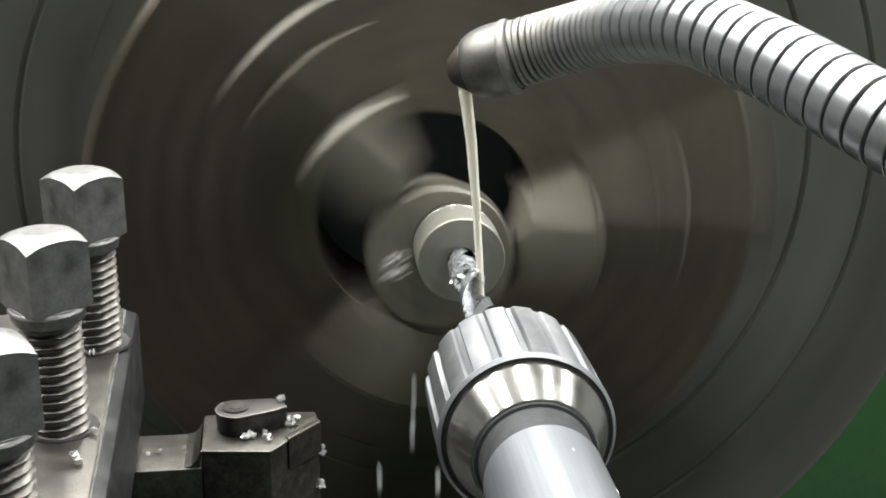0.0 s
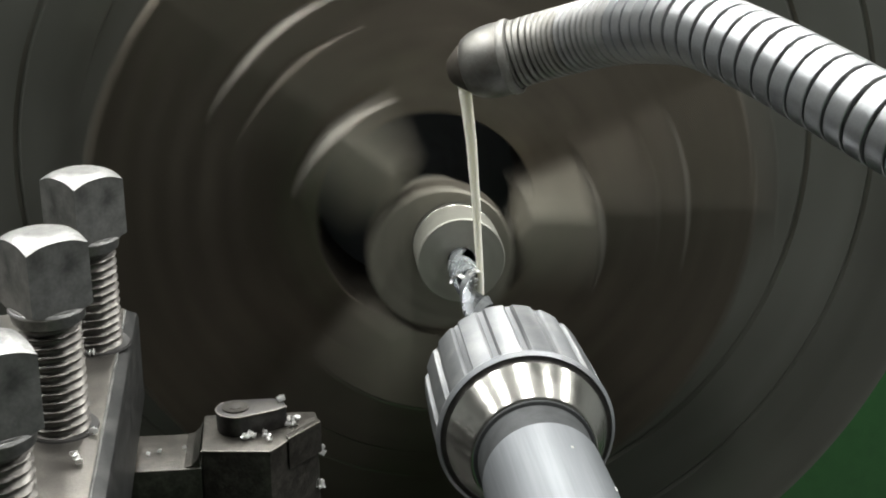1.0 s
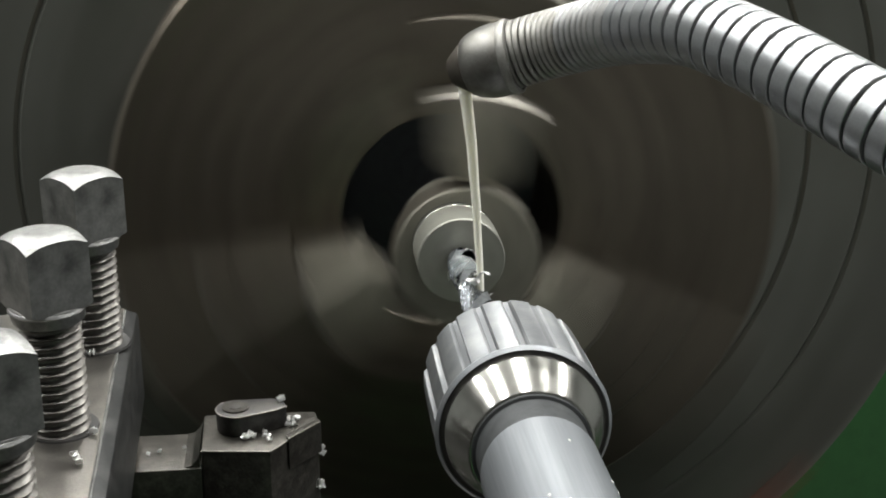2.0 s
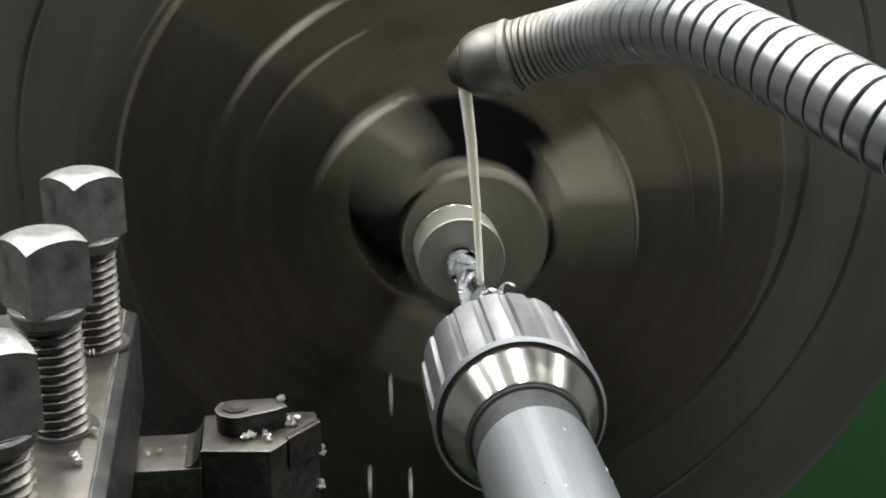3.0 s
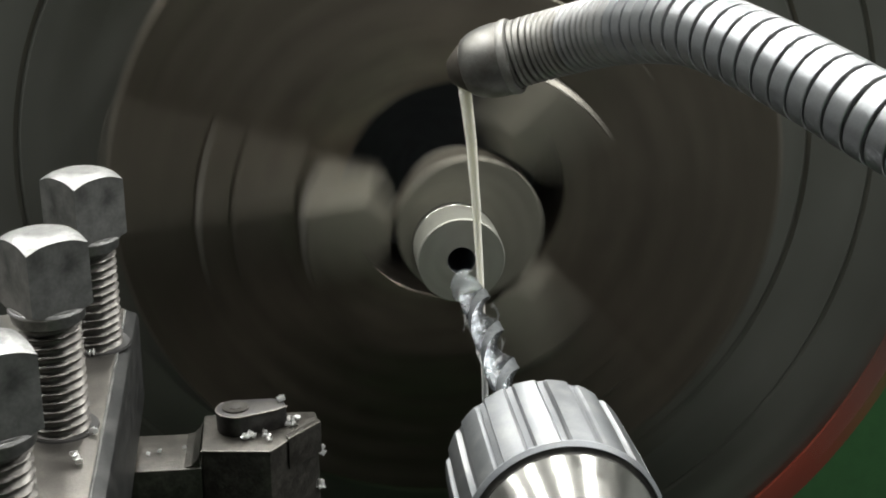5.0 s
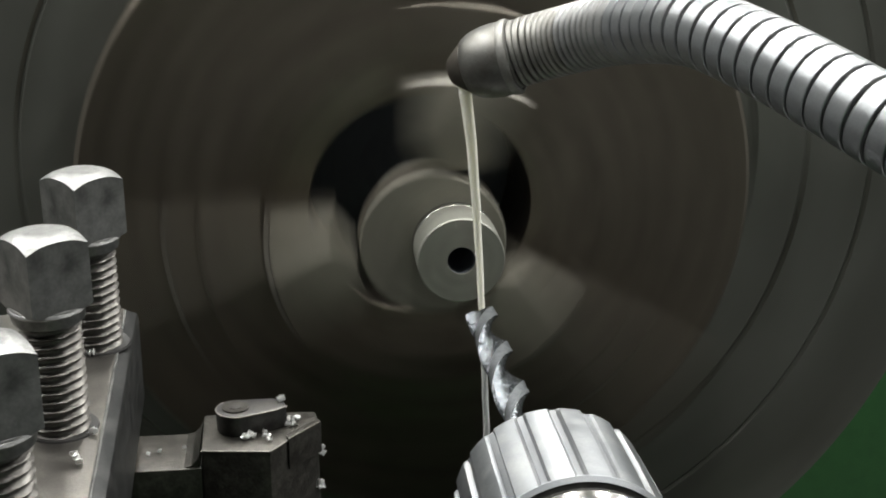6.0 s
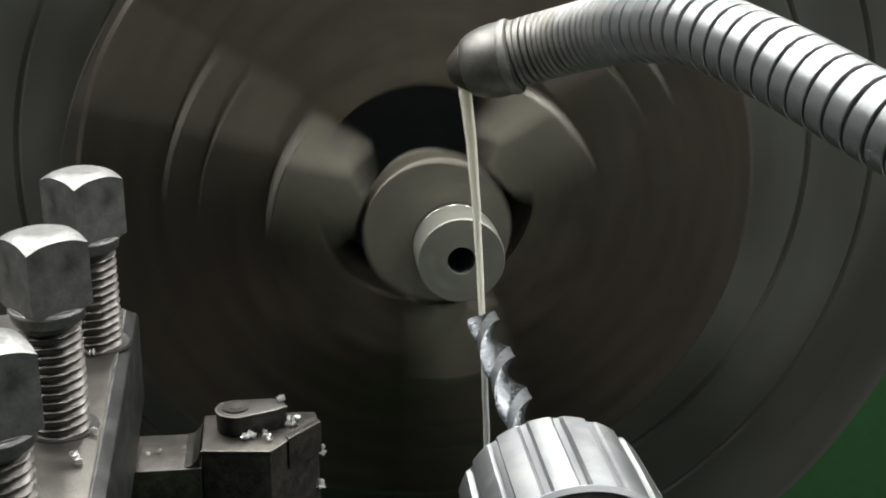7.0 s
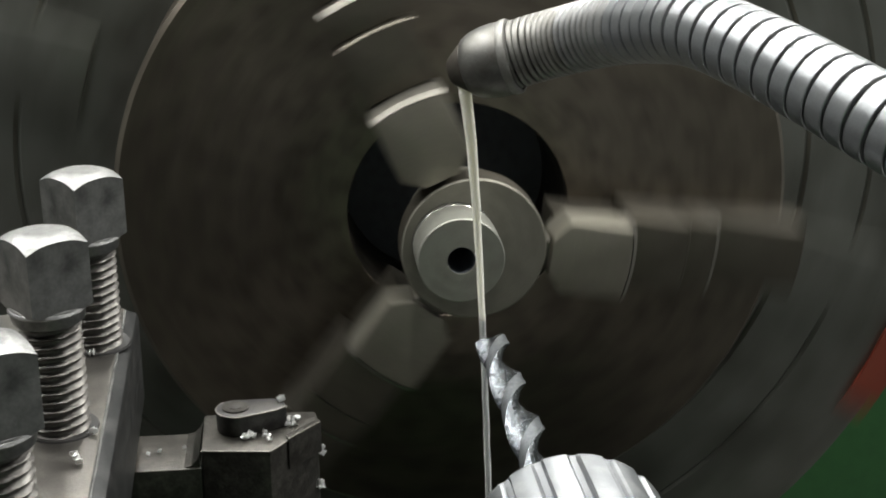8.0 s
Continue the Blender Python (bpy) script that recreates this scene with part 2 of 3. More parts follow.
def big_chuck():
    t = thing("four_jaw_chuck", "large dark oiled four-jaw lathe chuck body with grooves", "lathe chuck", at=(0, 0, H))
    prof = [(0.05, 0.1500), (0.207, 0.1500), (0.209, 0.1515), (0.211, 0.1500), (0.244, 0.1490), (0.2455, 0.1506), (0.2475, 0.1490),
            (0.293, 0.1480), (0.302, 0.1540), (0.302, 0.205), (0.05, 0.205)]
    part("chuck_body", revolve(prof, 192), PLATE_IRON, t)
    for k in range(4):
        a = radians(85 + 90 * k)
        m = Matrix.Rotation(a, 4, "Y")
        bm = prism([(0.178, -0.022), (0.268, -0.022), (0.268, 0.022), (0.178, 0.022)], 0.142, 0.16, 0.0015)
        bmesh.ops.transform(bm, matrix=m, verts=bm.verts)
        part("clamping_jaw", bm, PLATE_IRON, t)
    part("rim_paint", sector(0.286, 0.3025, radians(70), radians(102), 0.1460, 0.170), RED, t, "worn red painted rim segment")
    part("rim_paint", sector(0.284, 0.3025, radians(-2), radians(9), 0.1460, 0.170), RED, t, "worn red painted rim segment")
    return t


def arc_end(r, half, n=8):
    """The round outer end of a jaw, from +half to -half."""
    a = math.asin(half / r)
    return [(r * math.cos(a - 2 * a * i / n), r * math.sin(a - 2 * a * i / n)) for i in range(n + 1)]


def chamfered_end(r, ch, y0, y1, half, m, jaw, mat):
    """The chamfered round end of a jaw step; EDGE paints overhead light on it."""
    bm = bmesh.new()
    rows = []
    for x, z in arc_end(1.0, half / r, 12):
        rows.append([bm.verts.new((x * q, y, z * q)) for q, y in ((r - ch + 0.0001, y0 + 0.0002), (r, y0 + ch * 1.1), (r, y1), (r - ch + 0.0001, y1))])
    for p, q in zip(rows, rows[1:]):
        for k in range(4):
            bm.faces.new((p[k], p[(k + 1) % 4], q[(k + 1) % 4], q[k]))
    bm.faces.new(rows[0])
    bm.faces.new(rows[-1])
    bmesh.ops.transform(bm, matrix=m, verts=bm.verts)
    part("step_end", bm, mat, jaw, "chamfered worn step end")


def small_chuck():
    t = thing("three_jaw_chuck", "dark oiled three-jaw chuck set off centre", "lathe chuck", at=(0, 0, H))
    prof = [(0.0533, 0.0804), (0.0537, 0.080), (0.098, 0.080), (0.0985, 0.0803), (0.1606, 0.0803), (0.163, 0.0832), (0.163, 0.149), (0.0533, 0.149)]
    bm = revolve(prof, 192)
    bmesh.ops.translate(bm, vec=(ECC, 0, 0), verts=bm.verts)
    part("chuck_body", bm, CHUCK, t)
    bm = revolve([(0.0, 0.1475), (0.0538, 0.1475), (0.0538, 0.1492), (0.0, 0.1492)], 64)
    bmesh.ops.translate(bm, vec=(ECC, 0, 0), verts=bm.verts)
    part("bore_back", bm, BORE, t, "disc closing the chuck bore, haze in its blue-grey")
    for deg in JAW_AT:
        m = Matrix.Translation((ECC, 0, 0)) @ Matrix.Rotation(radians(deg), 4, "Y")
        jaw = None
        hull = [(0.0350, 0.0080), (0.0420, 0.0168)] + arc_end(0.0720, 0.0168)
        ring = hull + [(0.0420, -0.0168), (0.0350, -0.0080)]
        bm = prism(ring, 0.0235, 0.047, 0.0012)
        bmesh.ops.transform(bm, matrix=m, verts=bm.verts)
        jaw = part("jaw", bm, JAW, t, "worn steel stepped jaw")
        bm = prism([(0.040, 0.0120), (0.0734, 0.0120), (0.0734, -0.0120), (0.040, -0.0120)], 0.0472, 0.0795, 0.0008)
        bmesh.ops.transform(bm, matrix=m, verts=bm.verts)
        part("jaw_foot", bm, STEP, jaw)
        nose = prism([(0.0328, 0.0060), (0.0390, 0.0075), (0.0390, -0.0075), (0.0328, -0.0060)], 0.0300, 0.0470, 0.0007)
        bmesh.ops.transform(nose, matrix=m, verts=nose.verts)
        part("gripping_nose", nose, EDGE, jaw, "worn gripping nose against the workpiece")
        # overhead light on this end is painted in with the paler EDGE steel
        chamfered_end(0.0743, 0.0022, 0.0235, 0.047, 0.0167, m, jaw, EDGE)
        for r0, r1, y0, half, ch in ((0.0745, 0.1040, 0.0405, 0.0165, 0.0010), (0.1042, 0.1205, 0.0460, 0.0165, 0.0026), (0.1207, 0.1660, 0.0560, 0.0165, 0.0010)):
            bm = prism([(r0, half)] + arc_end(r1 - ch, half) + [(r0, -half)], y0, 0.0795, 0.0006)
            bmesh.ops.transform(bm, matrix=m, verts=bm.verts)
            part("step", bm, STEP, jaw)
            chamfered_end(r1, ch, y0, 0.0795, half, m, jaw, STEP if ch < 0.002 else EDGE)
    return t


def workpiece():
    t = thing("turned_workpiece", "turned steel part with an off-centre round boss and drilled hole", "workpiece", at=(0, 0, H))
    boss = [(0.0060, 0.0002), (0.0061, 0.0), (0.0183, 0.0), (0.0188, 0.0005), (0.0188, 0.0200), (0.0184, 0.0206), (0.0188, 0.0212), (0.0188, 0.0238),
            (0.0060, 0.0238)]
    part("boss", revolve(boss, 96), TURNED, t)
    flange = [(0.020, 0.0240), (0.0319, 0.0240), (0.0325, 0.0246), (0.0325, 0.0385), (0.0315, 0.0395), (0.0270, 0.0395), (0.0270, 0.0640), (0.020, 0.0640)]
    bm = revolve(flange, 128)
    bmesh.ops.translate(bm, vec=(ECC, 0, 0), verts=bm.verts)
    part("flange", bm, FLANGED, t)
    # a darker ring laid over the flange's side
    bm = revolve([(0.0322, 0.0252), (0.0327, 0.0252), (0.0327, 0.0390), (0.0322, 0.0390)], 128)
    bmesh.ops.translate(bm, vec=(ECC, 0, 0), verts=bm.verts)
    part("flange_side", bm, STEP, t, "dark brown side of the flange")
    # the face between the hole and the flange's open middle
    face = bmesh.new()
    n = 96
    inner = [face.verts.new((0.0060 * math.cos(2 * math.pi * i / n), 0.0239, 0.0060 * math.sin(2 * math.pi * i / n))) for i in range(n)]
    outer = [face.verts.new((ECC + 0.0205 * math.cos(2 * math.pi * i / n), 0.0239, 0.0205 * math.sin(2 * math.pi * i / n))) for i in range(n)]
    for i in range(n):
        face.faces.new((inner[i], inner[(i + 1) % n], outer[(i + 1) % n], outer[i]))
    part("flange_face", face, FLANGED, t)
    part("hole_wall", revolve([(0.0060, 0.001), (0.0060, 0.060), (0.0, 0.062)], 48, False), BORE, t, "dark drilled hole")
    part("shoulder_ring", revolve([(0.0186, 0.0190), (0.0190, 0.0196), (0.0190, 0.0234), (0.0186, 0.0237)], 96), POLISHED, t, "polished ring at the foot of the boss", 15)
    return t


# ---- the drilling parts: origins on the spindle axis, at the sleeve's front ----
def drill_chuck():
    t = thing("drill_chuck", "polished keyless drill chuck with a fluted sleeve", "drill chuck", at=(0, -0.12, H))
    # fluted sleeve, standing along -Y from its front edge
    bm = bmesh.new()
    n, teeth = 396, 18
    rows = []
    for y, r, depth in ((0.0004, 0.0225, 0.0), (0.0008, 0.0252, 0.0), (0.0006, 0.0268, 0.0003), (-0.0008, 0.0277, 0.0007), (-0.0022, 0.0278, 0.0014), (-0.0200, 0.0281, 0.0014), (-0.0396, 0.0281, 0.0014),
                        (-0.0402, 0.0281, 0.0003), (-0.0404, 0.0282, 0), (-0.0410, 0.0282, 0)):
        row = []
        for i in range(n):
            a = 2 * math.pi * i / n
            u = (i / n * teeth) % 1.0
            s = min(1, max(0, (0.155 - abs(u - 0.5)) / 0.04))
            row.append(bm.verts.new(((r - depth * s) * math.cos(a), y, (r - depth * s) * math.sin(a))))
        rows.append(row)
    for p, q in zip(rows, rows[1:]):
        for i in range(n):
            f = bm.faces.new((p[i], p[(i + 1) % n], q[(i + 1) % n], q[i]))
            # flute floors get the darker steel
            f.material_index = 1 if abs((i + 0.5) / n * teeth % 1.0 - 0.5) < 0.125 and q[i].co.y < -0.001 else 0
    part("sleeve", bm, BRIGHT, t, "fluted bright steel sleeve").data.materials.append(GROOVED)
    part("rear_rim", revolve([(0.0283, -0.0404), (0.0283, -0.0409), (0.0272, -0.0420), (0.0269, -0.0417), (0.0269, -0.0400), (0.0274, -0.0400)], 128), SATIN, t, "bright chamfered rim of the sleeve", 15)
    # shade in the gap behind the sleeve, put in as a dark ring
    part("groove", revolve([(0.0271, -0.0405), (0.0271, -0.0417), (0.0256, -0.0423), (0.0250, -0.0430), (0.0240, -0.0430), (0.0240, -0.0405)], 96), DARK, t, "dark ring for the shaded gap behind the sleeve", 15)
    part("rear_cone", revolve([(0.0254, -0.0425), (0.0254, -0.0432), (0.0252, -0.0436), (0.0197, -0.0556), (0.0192, -0.0560), (0.0120, -0.0560), (0.0120, -0.0425)], 128), CONE, t, "polished steel cone", 15)
    # the collar's shadow is painted in with its dark steel
    part("collar", revolve([(0.0189, -0.0550), (0.0189, -0.0562), (0.0186, -0.0566), (0.0176, -0.0570), (0.0174, -0.0700), (0.0120, -0.0700), (0.0120, -0.0550)], 96), COLLAR, t, "collar with its shadow put in as dark steel", 15)
    part("nose", revolve([(0.0228, 0.0), (0.0215, 0.0040), (0.0140, 0.0130), (0.0105, 0.0160), (0.0066, 0.0165), (0.0066, 0.0)], 96), SATIN, t, "tapered steel nose")
    for k in range(3):
        m = Matrix.Rotation(radians(120 * k + 30), 4, "Y")
        bm = box(0.0058, 0.0092, 0.010, 0.0185, -0.0028, 0.0028, 0.0006, m)
        part("gripping_jaw", bm, SATIN, t)
    return t


def quill():
    t = thing("tailstock_quill", "smooth bright steel tailstock quill, wet with coolant", "tailstock quill", at=(0, -0.12, H))
    part("barrel", revolve([(0.0, -0.0685), (0.0170, -0.0685), (0.0178, -0.0690), (0.0180, -0.0700), (0.0180, -0.54), (0.0, -0.54)], 128), QUILL, t)
    rng = random.Random(8)
    for k in range(16):
        a, y, r = radians(rng.uniform(20, 160)), -0.074 - rng.uniform(0, 0.085), rng.uniform(0.0003, 0.0008)
        bm = bmesh.new()
        bmesh.ops.create_icosphere(bm, subdivisions=2, radius=r)
        m = Matrix.Translation((0.0180 * math.cos(a), y, 0.0180 * math.sin(a))) @ Matrix.Rotation(math.pi / 2 - a, 4, "Y") @ Matrix.Diagonal((1, rng.uniform(0.8, 1.8), 0.4, 1))
        bmesh.ops.transform(bm, matrix=m, verts=bm.verts)
        part("droplet", bm, COOLANT, t, "milky coolant droplet")
    return t


DRILL_R, DRILL_L = 0.0060, 0.141


def drill():
    t = thing("twist_drill", "bright steel twist drill with spiral flutes", "drill bit", at=(0, -0.12, H))
    bm = bmesh.new()
    half = []
    # half of the cross-section: margin, land, then the hollow flute
    for d in range(0, 55, 5):
        half.append((1.0 if d < 12 else 0.955, d))
    flute = [(0.84, 60), (0.62, 69), (0.42, 82), (0.28, 100), (0.20, 122), (0.22, 142), (0.33, 155), (0.52, 164), (0.74, 170), (0.91, 175)]
    half += flute
    sect = [(r, d) for r, d in half] + [(r, d + 180) for r, d in half]
    lead = 2 * math.pi * DRILL_R / math.tan(radians(29))
    point = DRILL_R / math.tan(radians(59))
    rows = []
    steps = 150
    start = 0.010
    for s in range(steps + 1):
        y = start + (DRILL_L - start) * s / steps
        limit = min(1.0, (DRILL_L - y) / point + 0.04)
        fade = min(1.0, max(0.0, (y - start - 0.004) / 0.012))
        row = []
        for r, d in sect:
            rr = 1 + (r - 1) * fade
            a = radians(d) - 2 * math.pi * y / lead
            rr = min(rr, limit) * DRILL_R
            row.append(bm.verts.new((rr * math.cos(a), y, rr * math.sin(a))))
        rows.append(row)
    n = len(sect)
    for p, q in zip(rows, rows[1:]):
        for i in range(n):
            f = bm.faces.new((p[i], p[(i + 1) % n], q[(i + 1) % n], q[i]))
            f.material_index = 1 if i % (n // 2) >= 10 else 0
    bm.faces.new(rows[-1])
    bm.faces.new(rows[0])
    body = part("fluted_body", bm, DRILL, t, smooth=32)
    body.data.materials.append(FLUTE)
    part("shank", revolve([(0.0, -0.02), (0.0058, -0.02), (0.0058, 0.0122), (0.0, 0.0122)], 48), SATIN, t)
    return t


# ---- the tool post ----
PLATE_Z = 1.190


def thread_mesh(r, z0, z1, pitch, depth):
    bm = bmesh.new()
    n, per = 48, 8
    count = int((z1 - z0) / pitch * per)
    rows = []
    for j in range(count + 1):
        z = z0 + (z1 - z0) * j / count
        row = []
        for i in range(n):
            a = 2 * math.pi * i / n
            u = (z / pitch - i / n) % 1.0
            tri = abs(u - 0.5) * 2
            k = min(1.0, max(0.0, tri * 1.9 - 0.15))
            rr = r - depth * k
            row.append(bm.verts.new((rr * math.cos(a), rr * math.sin(a), z)))
        rows.append(row)
    for p, q in zip(rows, rows[1:]):
        for i in range(n):
            bm.faces.new((p[i], p[(i + 1) % n], q[(i + 1) % n], q[i]))
    return bm


def square_bolt(x, y, turn, top):
    t = thing("clamping_bolt", "worn square-head clamping bolt in the tool post", "bolt", "tool post bolts", at=(x, y, PLATE_Z))
    t.rotation_euler = (0, 0, radians(turn))
    h = top - PLATE_Z
    # head: a square block under a shallow dome that cuts the corners
    bm = bmesh.new()
    s, n = 0.0080, 12
    grid = []
    for i in range(n + 1):
        row = []
        for j in range(n + 1):
            u, v = -s + 2 * s * i / n, -s + 2 * s * j / n
            d = math.hypot(u, v)
            z = h - max(0.0, d - 0.0055) * 0.36 - max(0.0, d - 0.0092) * 0.3
            row.append(bm.verts.new((u, v, z)))
        grid.append(row)
    for i in range(n):
        for j in range(n):
            bm.faces.new((grid[i][j], grid[i + 1][j], grid[i + 1][j + 1], grid[i][j + 1]))
    rim = [grid[i][0] for i in range(n)] + [grid[n][j] for j in range(n)] + [grid[n - i][n] for i in range(n)] + [grid[0][n - j] for j in range(n)]
    low = []
    for v in rim:
        d = math.hypot(v.co.x, v.co.y)
        low.append(bm.verts.new((v.co.x, v.co.y, h - 0.0195 + max(0.0, d - 0.0083) * 0.45)))
    for i in range(len(rim)):
        k = (i + 1) % len(rim)
        bm.faces.new((rim[i], rim[k], low[k], low[i]))
    bm.faces.new(low)
    bm.normal_update()
    # faces that look up get the lighter steel: overhead light painted in
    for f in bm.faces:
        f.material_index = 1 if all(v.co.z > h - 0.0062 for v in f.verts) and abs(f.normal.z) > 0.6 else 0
    head = part("square_head", bm, BOLT, t, "stained square head, sides painted shaded and top painted lit", smooth=30)
    head.data.materials.append(LIT_WORN)
    bm = bmesh.new()
    r = bmesh.ops.create_cone(bm, cap_ends=True, segments=48, radius1=0.0086, radius2=0.0093, depth=0.0042)
    bmesh.ops.translate(bm, vec=(0, 0, h - 0.0205), verts=bm.verts)
    bmesh.ops.bevel(bm, geom=[e for e in bm.edges if e.calc_face_angle(0) > 0.6], offset=0.0005, segments=2, affect="EDGES")
    part("collar", bm, BOLT, t)
    ring = [(0.0070, h - 0.0196), (0.0093, h - 0.0196), (0.0095, h - 0.0192), (0.0092, h - 0.0187), (0.0080, h - 0.0183), (0.0070, h - 0.0183)]
    bm = revolve(ring, 64)
    bmesh.ops.transform(bm, matrix=Matrix.Rotation(math.pi / 2, 4, "X"), verts=bm.verts)
    part("ledge", bm, LIT_WORN, t, "bright worn ledge under the flats")
    part("thread", thread_mesh(0.0078, -0.020, h - 0.0225, 0.0024, 0.00125), THREAD, t, "oily screw thread", smooth=60)
    return t


def tool_post():
    t = thing("tool_post", "square steel lathe tool post, oily top plate", "tool post")
    # the post stands two degrees askew to the spindle
    pivot = Vector((-0.1226, -0.142, 0))
    t.matrix_world = Matrix.Translation(pivot) @ Matrix.Rotation(radians(2.0), 4, "Z") @ Matrix.Translation(-pivot)
    part("top_plate", box(-0.262, -0.1226, -0.36, -0.142, PLATE_Z - 0.016, PLATE_Z, 0.0008), POST, t)
    # shade on the plate's side, painted as a much darker steel
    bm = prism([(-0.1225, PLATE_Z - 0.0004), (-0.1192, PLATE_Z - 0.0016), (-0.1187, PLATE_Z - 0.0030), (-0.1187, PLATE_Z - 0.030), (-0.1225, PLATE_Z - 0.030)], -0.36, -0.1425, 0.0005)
    part("chamfered_edge", bm, SIDE, t, "bevelled side of the plate, painted dark as shade")
    part("edge_line", tube([(-0.1224, -0.36, PLATE_Z - 0.0005), (-0.1224, -0.25, PLATE_Z - 0.0004), (-0.1224, -0.1432, PLATE_Z - 0.0005)], [0.0004] * 3, 8), BOLT, t, "thin bright line along the top edge")
    part("core", box(-0.225, -0.155, -0.33, -0.17, 1.10, PLATE_Z - 0.0162, 0.001), DARK, t)
    part("base_plate", box(-0.262, -0.1190, -0.36, -0.142, 1.075, 1.1215, 0.0015), DARK, t)
    # a black disc beside each thread paints the shade of its hole
    for bx, by in ((-0.1279, -0.1700), (-0.1302, -0.2232), (-0.1310, -0.2894)):
        bm = bmesh.new()
        bmesh.ops.create_cone(bm, cap_ends=True, segments=48, radius1=0.0090, radius2=0.0088, depth=0.0006)
        bmesh.ops.translate(bm, vec=t.matrix_world.inverted() @ Vector((bx + 0.0008, by, PLATE_Z + 0.0002)), verts=bm.verts)
        part("bolt_hole", bm, HOLE_SHADE, t, "black disc for the shaded rim of a threaded hole")
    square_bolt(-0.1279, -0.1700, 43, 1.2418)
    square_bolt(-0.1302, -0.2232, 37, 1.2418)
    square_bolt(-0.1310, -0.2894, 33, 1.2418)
    c = thing("cross_slide", "dark cast cross slide under the tool post", "cross slide")
    part("slide", box(-0.30, 0.16, -0.42, -0.02, 0.93, 0.985, 0.004), DARK, c)
    part("riser", box(-0.262, -0.1175, -0.36, -0.142, 0.985, 1.0748, 0.002), DARK, c)
    s = thing("lathe_saddle", "dark cast lathe saddle on the bed", "saddle")
    part("saddle_body", box(-0.26, 0.26, -0.46, -0.06, 0.6605, 0.9298, 0.006), DARK, s)


def tool_holder():
    t = thing("turning_tool_holder", "steel turning tool holder with clamp and chips on it", "tool holder")
    part("shank", box(-0.185, -0.1005, -0.1675, -0.1435, 1.1217, 1.147, 0.0008), HOLDER, t)
    head = [(-0.1005, -0.1673), (-0.0798, -0.1700), (-0.0648, -0.1508), (-0.0655, -0.1440), (-0.1008, -0.1430)]
    part("fillet", prism([(-0.1010, 1.1470), (-0.1010, 1.1515), (-0.1020, 1.1494), (-0.1036, 1.1477), (-0.1060, 1.1470)], -0.1668, -0.1440, 0.0002), HOLDER, t, "curved fillet where shank meets head")
    part("head", prism(head, 1.105, 1.153, 0.0012, "Z"), HOLDER, t)
    # teardrop clamp
    out = []
    cx, cy, r = -0.0898, -0.1540, 0.0064
    for k in range(19):
        a = radians(75 + 210 * k / 18)
        out.append((cx + r * math.cos(a), cy + r * math.sin(a)))
    out += [(-0.0775, -0.1562), (-0.0745, -0.1538), (-0.0755, -0.1500), (-0.0790, -0.1478)]
    clamp = part("clamp", prism(out, 1.1532, 1.1600, 0.0007, "Z"), DARK, t, "blackened teardrop clamp")
    bm = bmesh.new()
    bmesh.ops.create_cone(bm, cap_ends=True, segments=32, radius1=0.0040, radius2=0.0040, depth=0.0006)
    bmesh.ops.translate(bm, vec=(cx - 0.0004, cy, 1.1602), verts=bm.verts)
    part("screw_head", bm, HOLDER, clamp, "worn socket screw head")
    bm = bmesh.new()
    bmesh.ops.create_cone(bm, cap_ends=True, segments=6, radius1=0.0021, radius2=0.0021, depth=0.0006)
    bmesh.ops.translate(bm, vec=(cx - 0.0004, cy, 1.16035), verts=bm.verts)
    part("socket", bm, DARK, clamp, "black hexagon socket")
    part("edge_line", tube([(x, y, 1.1597) for x, y in out[5:21]], [0.00030] * 16, 8), POST, clamp, "thin bright line along the upper edge")
    for a, b in ((head[0], head[1]), (head[1], head[2])):
        part("edge_line", tube([(a[0], a[1], 1.1526), (b[0], b[1], 1.1526)], [0.0003] * 2, 8), POST, t, "thin bright line along an edge")
    part("insert_seat", prism([(-0.0752, -0.1612), (-0.0652, -0.1505), (-0.0640, -0.1530), (-0.0742, -0.1640)], 1.143, 1.1535, 0.0004, "Z"), HOLDER, t, "worn insert at the head's corner")


# ---- coolant hose and stream ----
HOSE_LINE = [(0.0075, -0.0413, 1.2439), (0.0191, -0.0454, 1.2483), (0.0307, -0.0536, 1.2531), (0.0432, -0.0709, 1.2596),
             (0.0528, -0.0946, 1.2650), (0.0609, -0.1190, 1.2679), (0.0717, -0.1449, 1.2647), (0.0822, -0.1671, 1.2595), (0.0927, -0.1874, 1.2536), (0.1062, -0.2089, 1.2453),
             (0.145, -0.27, 1.215), (0.20, -0.36, 1.13), (0.228, -0.41, 1.03), (0.235, -0.425, 0.932)]


